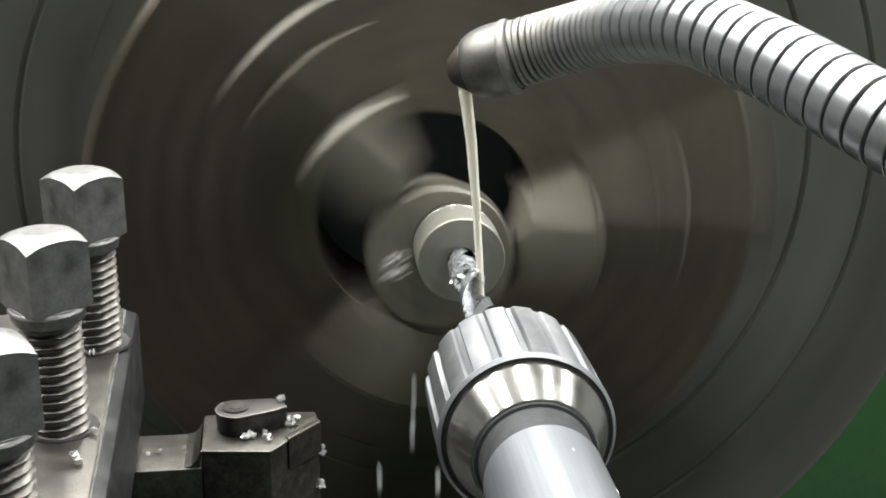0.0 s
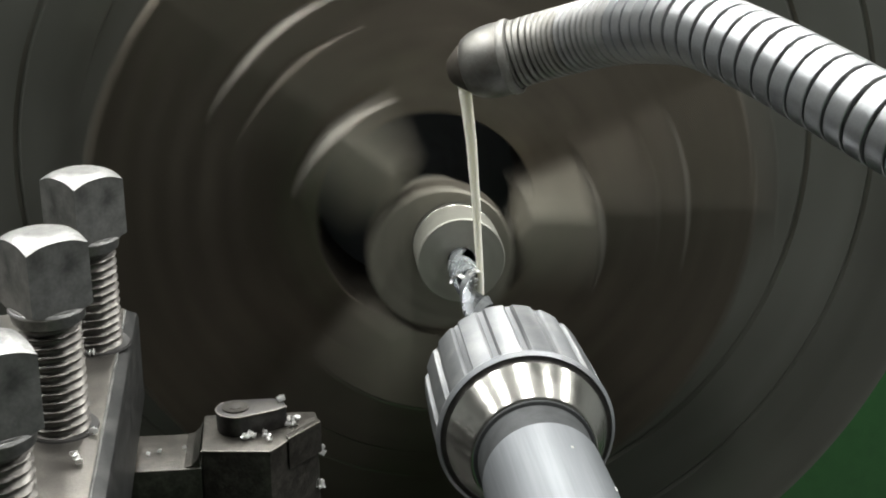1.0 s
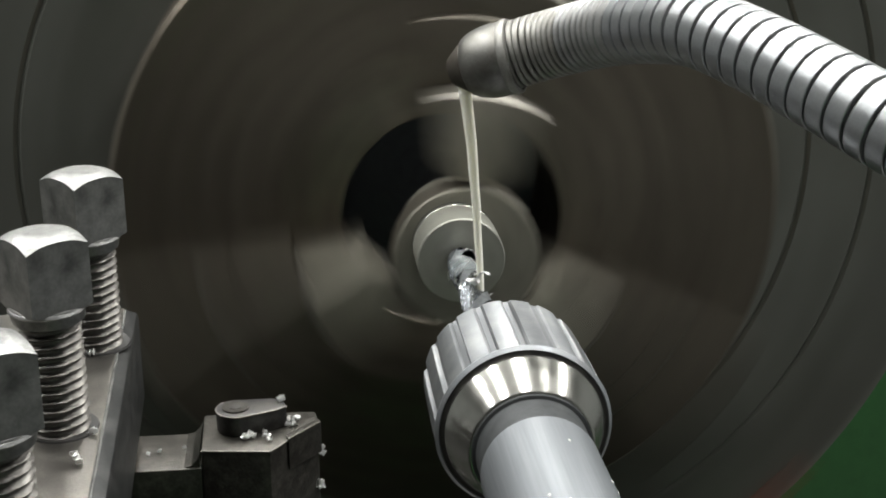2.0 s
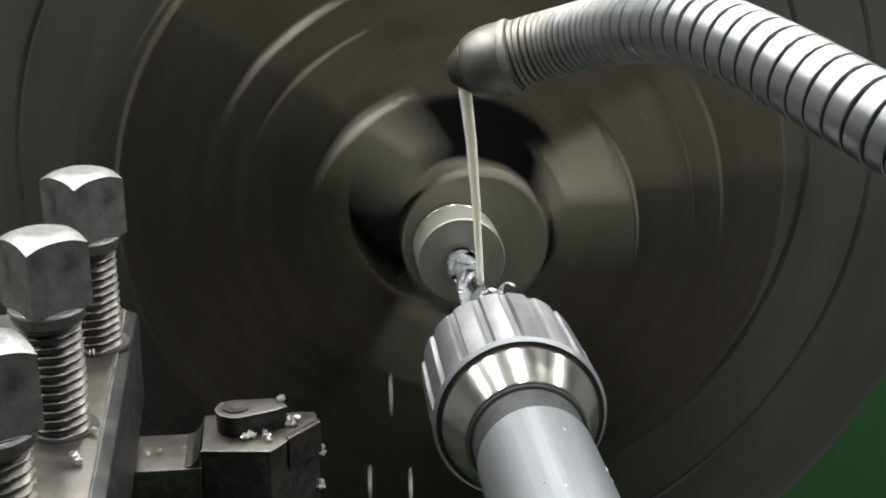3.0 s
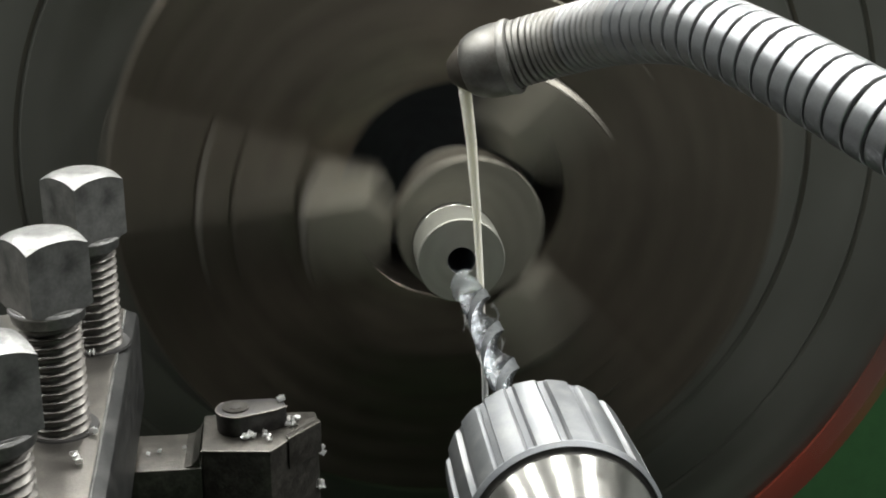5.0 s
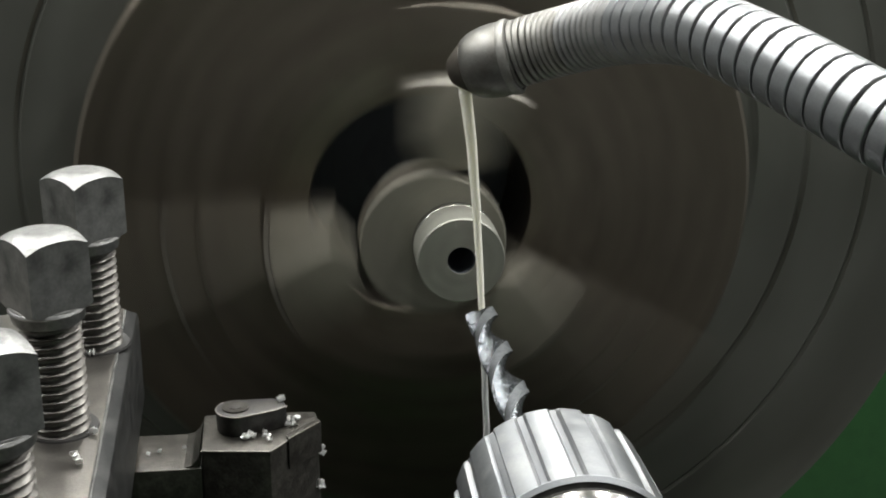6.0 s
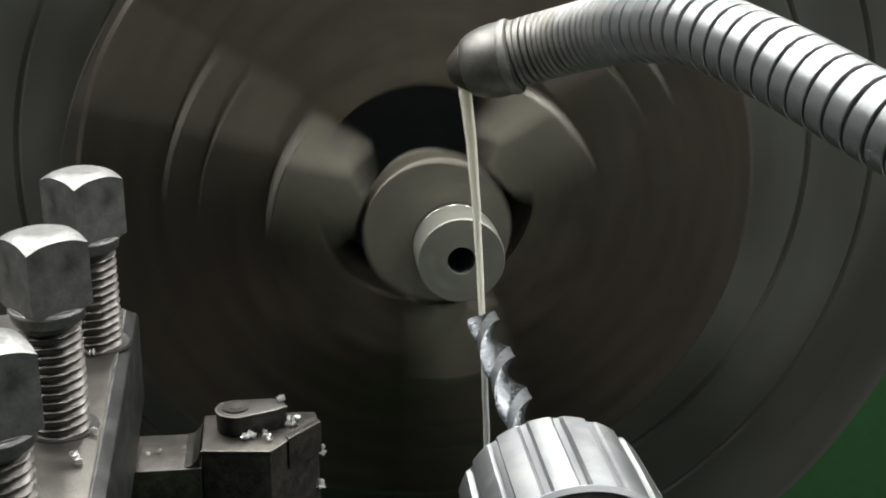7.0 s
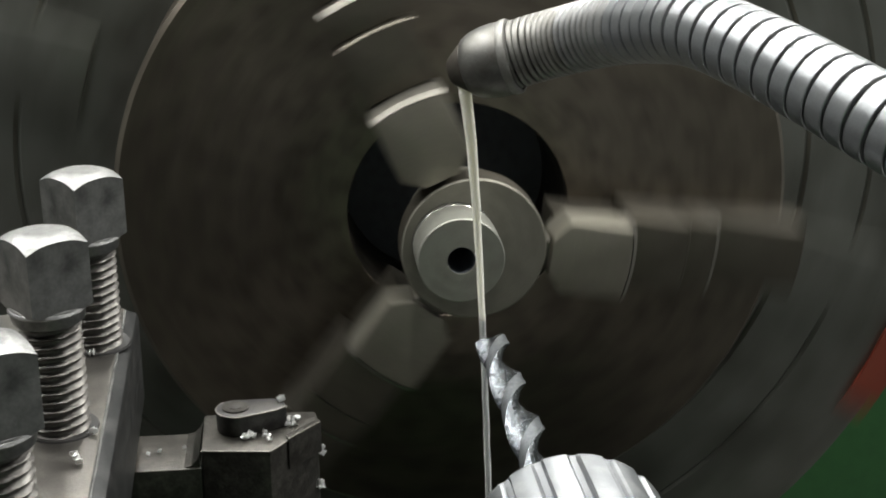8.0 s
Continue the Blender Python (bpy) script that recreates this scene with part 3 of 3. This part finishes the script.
def coolant_hose():
    t = thing("coolant_hose", "flexible ribbed metal coolant hose with a nozzle", "coolant hose")
    path = smooth_path(HOSE_LINE, 700)
    part("core", tube(path[::5], [0.0110] * len(path[::5]), 32), NOZZLE, t, "dark gaps between the hose rings")
    # overlapping rings, finer near the nozzle
    dist = [0.0]
    for a, b in zip(path, path[1:]):
        dist.append(dist[-1] + (b - a).length)

    def at(s):
        k = min(max(np.searchsorted(dist, s), 1), len(dist) - 1)
        u = (s - dist[k - 1]) / max(1e-9, dist[k] - dist[k - 1])
        return path[k - 1].lerp(path[k], u), (path[k] - path[k - 1]).normalized()
    s = 0.0015
    while s < dist[-1] - 0.012:
        pitch = float(np.interp(s, (0, 0.028, 0.048, 0.056, 0.07, 0.10, 0.14, 0.20), (0.0031, 0.0031, 0.0035, 0.0050, 0.0061, 0.0068, 0.0071, 0.0072)))
        p, d = at(s + pitch / 2)
        m = Matrix.Translation(p) @ d.to_track_quat("Y", "Z").to_matrix().to_4x4()
        w = pitch * 0.5 - float(np.interp(pitch, (0.003, 0.007), (0.00050, 0.00044)))
        e = float(np.interp(pitch, (0.0035, 0.0060), (0.0004, 0.0003)))
        low = float(np.interp(pitch, (0.0035, 0.0060), (0.01205, 0.01238)))
        bm = revolve([(0.0107, -w), (low, -w), (0.01262, -w + e), (0.01264, w - e), (low, w), (0.0107, w)], 56)
        for face in bm.faces:
            face.smooth = True
        bmesh.ops.transform(bm, matrix=m, verts=bm.verts)
        part("ring", bm, GRIMY if s < 0.030 else DULL if s < 0.062 else HOSE, t, smooth=18)
        s += pitch
    # nozzle: a rounded cap that narrows and turns down
    a = Vector(HOSE_LINE[0])
    d = Vector((-0.87, 0.36, -0.28)).normalized()
    m = Matrix.Translation(a) @ d.to_track_quat("Y", "Z").to_matrix().to_4x4()
    bm = revolve([(0.0, -0.0066), (0.0132, -0.0066), (0.0137, -0.0056), (0.0139, 0.000), (0.0135, 0.0040), (0.0124, 0.0082), (0.0108, 0.0112), (0.0098, 0.0118), (0.0, 0.0118)], 64, False)
    bmesh.ops.transform(bm, matrix=m, verts=bm.verts)
    part("nozzle", bm, NOZZLE, t, "rounded steel nozzle cap")
    bm = revolve([(0.0099, 0.0115), (0.0098, 0.0122), (0.0060, 0.0172), (0.0048, 0.0184), (0.0036, 0.0184), (0.0036, 0.0115)], 64)
    bmesh.ops.transform(bm, matrix=m, verts=bm.verts)
    part("outlet_tip", bm, TIP, t, "dark brown oily outlet cone")
    bm = revolve([(0.0128, -0.0074), (0.0139, -0.0072), (0.0142, -0.0066), (0.0142, -0.0048), (0.0139, -0.0042), (0.0132, -0.0042)], 64)
    bmesh.ops.transform(bm, matrix=m, verts=bm.verts)
    part("collar", bm, GRIMY, t, "bright pressed collar behind the nozzle")


def coolant_stream():
    t = thing("coolant_stream", "thin milky stream of coolant falling from the nozzle", "coolant")
    pts, rad = [], []
    z0, x0, y0 = 1.2365, -0.0057, -0.030
    for i in range(60):
        u = i / 59
        z = z0 - 0.20 * u
        fall = math.sqrt(max(0, z0 - z) * 2 / 9.81)
        pts.append((x0 + 0.072 * fall + 0.00006 * math.sin(i * 0.9), y0 + 0.0002 * math.sin(i * 0.7), z))
        rad.append(0.0027 - 0.00135 * min(1, u * 2.4) ** 0.7 + 0.00004 * math.sin(i * 1.3))
    part("stream", tube(pts[:31], rad[:31], 16), COOLANT, t)
    part("thin_stream", tube(pts[30:], rad[30:], 16), THIN, t, "thinner clear lower end of the stream")


# ---- swarf and drops ----
def ribbon(turns, radius, rise, width, seed, n=26):
    """A curled ribbon of swarf with its own thickness and a ragged edge."""
    rng = random.Random(seed)
    bm = bmesh.new()
    rows = []
    for i in range(n):
        u = i / (n - 1)
        a = 2 * math.pi * turns * u
        r = radius * (0.75 + 0.4 * u + rng.uniform(-0.06, 0.06))
        c = Vector((r * math.cos(a), r * math.sin(a), rise * u))
        out = Vector((math.cos(a), math.sin(a), 0))
        w = width * (0.8 + rng.uniform(-0.25, 0.25)) * (1 - 0.6 * abs(2 * u - 1) ** 3)
        th = 0.00012
        rows.append([bm.verts.new(c + out * sx * th + Vector((0, 0, sz * w / 2))) for sx, sz in ((-1, -1), (1, -1), (1, 1), (-1, 1))])
    for p, q in zip(rows, rows[1:]):
        for k in range(4):
            bm.faces.new((p[k], p[(k + 1) % 4], q[(k + 1) % 4], q[k]))
    bm.faces.new(rows[0])
    bm.faces.new(rows[-1])
    return bm


def chip(x, y, z, size, seed, where):
    rng = random.Random(seed)
    bm = bmesh.new()
    rows = []
    for i in range(rng.randint(4, 7)):
        ahead, fold, w = (i - 2.5) * size * 0.32, size * rng.uniform(0.25, 0.45) * (-1) ** i, size * rng.uniform(0.4, 0.65)
        rows.append([bm.verts.new((ahead, sy * w, fold + sz * size * 0.08)) for sy, sz in ((-1, -1), (1, -1), (1, 1), (-1, 1))])
    for p, q in zip(rows, rows[1:]):
        for k in range(4):
            bm.faces.new((p[k], p[(k + 1) % 4], q[(k + 1) % 4], q[k]))
    bm.faces.new(rows[0])
    bm.faces.new(rows[-1])
    bmesh.ops.transform(bm, matrix=pose(0, 0, 0, rng.uniform(30, 150), rng.uniform(-40, 40), rng.uniform(0, 360)), verts=bm.verts)
    low = min(v.co.z for v in bm.verts)
    bmesh.ops.translate(bm, vec=(0, 0, -low), verts=bm.verts)
    ob = part("metal_chip", bm, CHIP, smooth=0)
    ob.location = (x, y, z)
    tagged(ob, "small bright folded metal chip on the " + where, "metal chip", "chips on the " + where)


def loose_chips():
    rng = random.Random(4)
    for x, y in ((-0.0868, -0.1616), (-0.0856, -0.1612), (-0.0846, -0.1611), (-0.0875, -0.1622), (-0.0816, -0.1596), (-0.0812, -0.1622), (-0.0807, -0.1646),
                 (-0.0743, -0.1512), (-0.0733, -0.1525), (-0.0725, -0.1536), (-0.0713, -0.1506), (-0.0722, -0.1500), (-0.0735, -0.1550)):
        chip(x, y, 1.1532, rng.uniform(0.0009, 0.0014), rng.random(), "tool holder")
        chip(x + rng.uniform(-0.0012, 0.0012), y + rng.uniform(-0.0008, 0.0008), 1.1532, rng.uniform(0.0007, 0.0011), rng.random(), "tool holder")
    for x, y, z in ((-0.0646, -0.1512, 1.1425), (-0.0643, -0.1508, 1.1405), (-0.0650, -0.1515, 1.1300), (-0.0646, -0.1510, 1.1285), (-0.0655, -0.1522, 1.1290)):
        chip(x, y, z, 0.0017, rng.random(), "tool holder")
    for x, y in ((-0.0766, -0.1490), (-0.0758, -0.1484)):
        chip(x, y - 0.002, 1.1601, 0.0016, rng.random(), "holder clamp")
    for x, y in ((-0.1138, -0.1564), (-0.1171, -0.1578), (-0.1067, -0.1542)):
        chip(x, y, 1.1471, 0.0009, rng.random(), "tool shank")
    for x, y, s in ((-0.1283, -0.1791, 0.0016), (-0.1232, -0.2433, 0.0020), (-0.1245, -0.1600, 0.0018), (-0.1264, -0.1612, 0.0016), (-0.1225, -0.1612, 0.0015),
                    (-0.1232, -0.1590, 0.0014), (-0.1255, -0.1606, 0.0017), (-0.1216, -0.2280, 0.0016), (-0.1250, -0.2130, 0.0013)):
        chip(x, y, PLATE_Z + 0.0002, s, rng.random(), "tool post")


def drill_swarf():
    """Curls that gather round the drill before the hole."""
    made = []
    rng = random.Random(11)
    for k in range(9):
        y = -0.004 - 0.0038 * k
        a = rng.uniform(0, 2 * math.pi)
        bm = ribbon(rng.uniform(0.5, 0.9), rng.uniform(0.0046, 0.0066), rng.uniform(0.004, 0.010), rng.uniform(0.0016, 0.0030), 20 + k)
        bmesh.ops.transform(bm, matrix=pose(0, 0, 0, 90, 0, 0) @ pose(0, 0, 0, rng.uniform(-25, 25), rng.uniform(-25, 25), math.degrees(a)), verts=bm.verts)
        ob = part("swarf_curl", bm, CHIP, smooth=60)
        tagged(ob, "bright curled metal swarf wound round the drill", "swarf", "swarf round the drill")
        made.append((ob, Vector((0.0012 * math.cos(a), y, H + 0.0012 * math.sin(a))), rng.uniform(-20, 20)))
    return made


def nose_swarf():
    bm = ribbon(1.7, 0.0017, 0.0125, 0.0026, 77, 40)
    bmesh.ops.transform(bm, matrix=pose(0, 0, 0, 0, 82, 10), verts=bm.verts)
    return tagged(part("swarf_curl", bm, CHIP, smooth=60), "loose bright curl of swarf on the drill chuck", "swarf")


def splash():
    """A lumpy film of coolant on the drill under the stream."""
    bm = bmesh.new()
    rows = []
    n, k = 28, 22
    for layer in (0, 1):
        grid = []
        for i in range(n):
            u = i / (n - 1)
            row = []
            for j in range(k):
                v = j / (k - 1)
                a = radians(60 + 130 * v + 35 * math.sin(u * 5))
                lump = noise.noise(Vector((u * 4.1, v * 3.3, 7.7)))
                edge = min(1.0, 5 * min(u, 1 - u, v, 1 - v))
                r = 0.0056 + (0.0003 + 0.0022 * edge * max(0.0, 0.4 + 1.4 * lump)) * layer
                row.append(bm.verts.new((r * math.cos(a), -0.024 * u, r * math.sin(a))))
            grid.append(row)
        for i in range(n - 1):
            for j in range(k - 1):
                bm.faces.new((grid[i][j], grid[i + 1][j], grid[i + 1][j + 1], grid[i][j + 1]))
        rows.append(grid)
    return tagged(part("coolant_splash", bm, FILM, smooth=80), "lumpy film of milky coolant clinging to the drill", "coolant")


def drops():
    made = []
    for k, (x, y, z, long) in enumerate(((-0.0243, -0.0395, 1.1085, 0.0042), (-0.0250, -0.0424, 1.0990, 0.0036), (-0.0258, -0.0450, 1.0908, 0.0042), (-0.0395, -0.0491, 1.0746, 0.0056),
                                         (-0.0161, -0.0525, 1.0735, 0.0050))):
        long *= 0.6
        prof = [(0.0, -long), (0.0005, -long * 0.8), (0.0011, -long * 0.2), (0.0012, long * 0.3), (0.0007, long * 0.85), (0.0, long)]
        bm = revolve(prof, 16, False)
        bmesh.ops.transform(bm, matrix=pose(0, 0, 0, 90, 0, 0), verts=bm.verts)
        ob = part("coolant_drop", bm, THIN)
        tagged(ob, "milky drop of coolant falling below the workpiece", "coolant drop", "falling coolant drops")
        made.append((ob, Vector((x, y, z))))
    return made


def flung_tangle():
    """A few curls of swarf knotted together."""
    whole = bmesh.new()
    rng = random.Random(31)
    for k in range(6):
        bm = ribbon(rng.uniform(1.0, 1.8), rng.uniform(0.0015, 0.0027), rng.uniform(0.003, 0.008), rng.uniform(0.0009, 0.0016), 60 + k, 22)
        bmesh.ops.transform(bm, matrix=pose(rng.uniform(-0.005, 0.005), 0, rng.uniform(-0.002, 0.002), rng.uniform(0, 180), rng.uniform(0, 180), rng.uniform(0, 360)), verts=bm.verts)
        me = bpy.data.meshes.new("swarf_tangle")
        bm.to_mesh(me)
        bm.free()
        whole.from_mesh(me)
        bpy.data.meshes.remove(me)
    return tagged(part("swarf_tangle", whole, CHIP, smooth=60), "bright knot of thin swarf thrown off the workpiece", "swarf")


def late_drops():
    """Drops that leave the stream later: the moment, the place then, and half their length."""
    made = []
    for t, x, y, z, long in ((3.0, -0.0345, -0.05, 1.1125, 0.0065), (3.0, -0.0435, -0.05, 1.0728, 0.0060), (3.0, -0.0270, -0.05, 1.0704, 0.0060),
                             (3.5, -0.0119, -0.05, 1.0734, 0.0075), (4.5, -0.0244, -0.05, 1.0793, 0.0085), (4.5, -0.0072, -0.05, 1.1306, 0.0050)):
        prof = [(0.0, -long), (0.0005, -long * 0.85), (0.0009, -long * 0.4), (0.0006, 0), (0.0010, long * 0.45), (0.0006, long * 0.85), (0.0, long)]
        bm = revolve(prof, 16, False)
        bmesh.ops.transform(bm, matrix=pose(0, 0, 0, 90, 0, 0), verts=bm.verts)
        ob = tagged(part("coolant_drop", bm, THIN), "cloudy drop of coolant falling past the drill chuck", "coolant drop", "falling coolant drops")
        made.append((ob, t, Vector((x, y, z))))
    return made


# ---- build ----
shop()
headstock()
tailstock()
turning = [big_chuck(), small_chuck(), workpiece()]
feeding = [drill_chuck(), quill(), drill()]
tool_post()
tool_holder()
coolant_hose()
coolant_stream()
loose_chips()
curls = drill_swarf()
loose_curl = nose_swarf()
falling = drops()
film = splash()
tangle = flung_tangle()
later = late_drops()

# angle of the throw, in degrees, at each tenth of a second that matters; unwrapped below
TURN = [(0.0, 131), (0.1, -88), (0.2, 62), (0.3, 209), (0.4, -14), (0.5, 124), (0.6, -92), (0.7, 63), (0.8, 208), (0.9, -15), (1.0, 127), (1.1, -92),
        (1.2, 62), (1.3, 207), (1.4, -66), (1.5, 76), (1.6, 216), (1.7, -2), (2.8, 83), (2.9, 221), (3.0, 0), (3.1, 142), (3.2, -65), (3.3, 80),
        (3.4, 219), (3.5, -3), (3.6, 137), (3.7, -68), (3.8, 77), (3.9, 217), (4.0, -4), (4.1, 134), (4.2, 229), (4.3, 12), (4.4, 149), (4.5, -56),
        (4.6, 84), (4.7, 222)]
# then the spindle runs down: seconds, angle, and its pace in degrees a thirtieth of a second
RUN_DOWN = [(6.0, 179, -66), (6.5, -46, -60), (7.0, -144, -50), (7.5, 278, -26), (8.0, 22, -14)]
# distance of the sleeve's front before the workpiece, in metres
FEED = [(0.0, 0.1227), (0.5, 0.1224), (1.0, 0.1213), (1.5, 0.1199), (1.7, 0.1192), (2.8, 0.1110), (3.0, 0.1102), (3.2, 0.1070), (3.4, 0.1038), (3.5, 0.1036), (3.6, 0.1060),
        (4.0, 0.1300), (4.5, 0.1560), (4.7, 0.1669), (5.2, 0.1890), (5.8, 0.2002), (6.5, 0.2010), (7.0, 0.2056), (7.5, 0.2172), (8.0, 0.2277)]


def motions():
    total, times = [TURN[0][1]], [TURN[0][0]]
    for (t0, a0), (t1, a1) in zip(TURN, TURN[1:]):
        want = -2170 * (t1 - t0)
        total.append(total[-1] + (a1 - a0 - want + 180) % 360 - 180 + want)
        times.append(t1)
    spin = [(k / 30, float(np.interp(k / 30, times, total))) for k in range(142)]
    t0, a0, v0 = times[-1], total[-1], -72.0
    for t1, angle, v1 in RUN_DOWN:
        n = round((t1 - t0) * 30)
        want = n * (v0 + v1) / 2
        a1 = a0 + (angle - a0 - want + 180) % 360 - 180 + want
        for k in range(1, n + 1):
            u = k / n
            spin.append((t0 + k / 30, a0 * (1 + 2 * u) * (1 - u) ** 2 + n * v0 * u * (1 - u) ** 2 + a1 * u * u * (3 - 2 * u) + n * v1 * u * u * (u - 1)))
        t0, a0, v0 = t1, a1, v1
    spin = [(t, pose(0, 0, H, 0, a, 0)) for t, a in spin]
    for ob in turning:
        walk(ob, spin)
    feed = [(t, pose(-0.0006, -d, H)) for t, d in FEED]
    for ob in feeding:
        walk(ob, feed)

    def along(t):
        return -float(np.interp(t, [a for a, b in FEED], [b for a, b in FEED]))
    # curls stay before the hole, leave with the drill, then drop to the slide
    for k, (ob, p, lean) in enumerate(curls):
        rows = []
        for i in range(17):
            t = i * 0.3
            back = min(0.0, along(t) - along(3.6)) if t > 3.6 else 0.0
            rows.append((t, pose(p.x, p.y + back * (0.25 + 0.06 * k), p.z, 0, lean + 40 * math.sin(t * 2 + k), 0)))
        y = p.y - 0.05 - 0.004 * k
        for t, drop in ((4.95, 0.0), (5.05, 0.03), (5.15, 0.10)):
            rows.append((t, pose(p.x - 0.01 * k * drop, y, p.z - drop, 0, lean, 0)))
        rows += [(5.25, pose(-0.04 + 0.012 * k, y, 0.9878, 0, lean, 0)), (8.0, pose(-0.04 + 0.012 * k, y, 0.9878, 0, lean, 0))]
        walk(ob, rows)
    walk(film, [(t, pose(-0.0004, -0.003, H + 0.0002, 0, 12 * math.sin(t * 5), 0)) for t in (0.0, 0.4, 0.8, 1.2, 1.6, 2.0, 2.4, 2.8, 3.2, 3.6, 4.0, 4.3)]
         + [(4.7, pose(-0.0004, -0.012, H, 0, 0, 0)), (5.0, pose(-0.0004, -0.016, H - 0.004, 0, 0, 0)), (5.15, pose(-0.0004, -0.018, H - 0.10, 0, 0, 0)),
            (5.25, pose(-0.0004, -0.0215, 0.9815, 0, 0, 0)), (8.0, pose(-0.0004, -0.0215, 0.9815, 0, 0, 0))])
    walk(loose_curl, [(t, pose(-0.009, -0.034, H + 0.004, 0, 8 * math.sin(t * 3), 8)) for t in (0.0, 0.5, 1.0, 1.7)]
         + [(t, pose(-0.0065, along(t) + 0.009, H + 0.0235, 0, 8 * math.sin(t * 3), 8)) for t in (2.5, 2.8, 3.0, 3.2, 3.4, 3.5, 3.6)]
         + [(3.7, pose(0.014, -0.105, H + 0.02, 0, 40, 20)), (3.8, pose(0.030, -0.108, H - 0.06, 0, 80, 20)), (3.9, pose(0.036, -0.108, 0.990, 0, 90, 20)), (8.0, pose(0.036, -0.108, 0.990, 0, 90, 20))])
    for ob, p in falling:
        rows = []
        for t in (0.0, 0.033, 0.067, 0.1):
            rows.append((t, pose(p.x, p.y, max(0.988, p.z - 1.0 * t - 4.9 * t * t))))
        walk(ob, rows + [(0.2, pose(p.x, p.y, 0.988)), (8.0, pose(p.x, p.y, 0.988))])

    walk(tangle, [(0.0, pose(-0.0262, 0.0195, 1.1412)), (0.033, pose(-0.045, 0.012, 1.125, 30)), (0.067, pose(-0.062, 0.0, 1.08, 70)), (0.1, pose(-0.075, -0.012, 1.03, 100)),
                  (0.133, pose(-0.085, -0.024, 0.989, 120)), (8.0, pose(-0.085, -0.024, 0.989, 120))])
    for ob, when, p in later:
        # down inside the stream, then off the drill
        rows = [(0.0, pose(0.0023, -0.039, 1.242)), (when - 0.3, pose(0.0023, -0.039, 1.242)), (when - 0.2, pose(0.001, -0.030, H + 0.03)), (when - 0.133, pose(0.002, -0.032, H - 0.002)),
                (when - 0.067, pose(p.x * 0.5, -0.04, min(H - 0.006, p.z + 0.04))), (when - 0.033, pose(p.x * 0.9, p.y, min(H - 0.012, p.z + 0.022))),
                (when, pose(*p)), (when + 0.033, pose(p.x, p.y, p.z - 0.026))]
        walk(ob, rows + [(when + 0.1, pose(p.x, p.y, 0.988)), (8.0, pose(p.x, p.y, 0.988))])


motions()
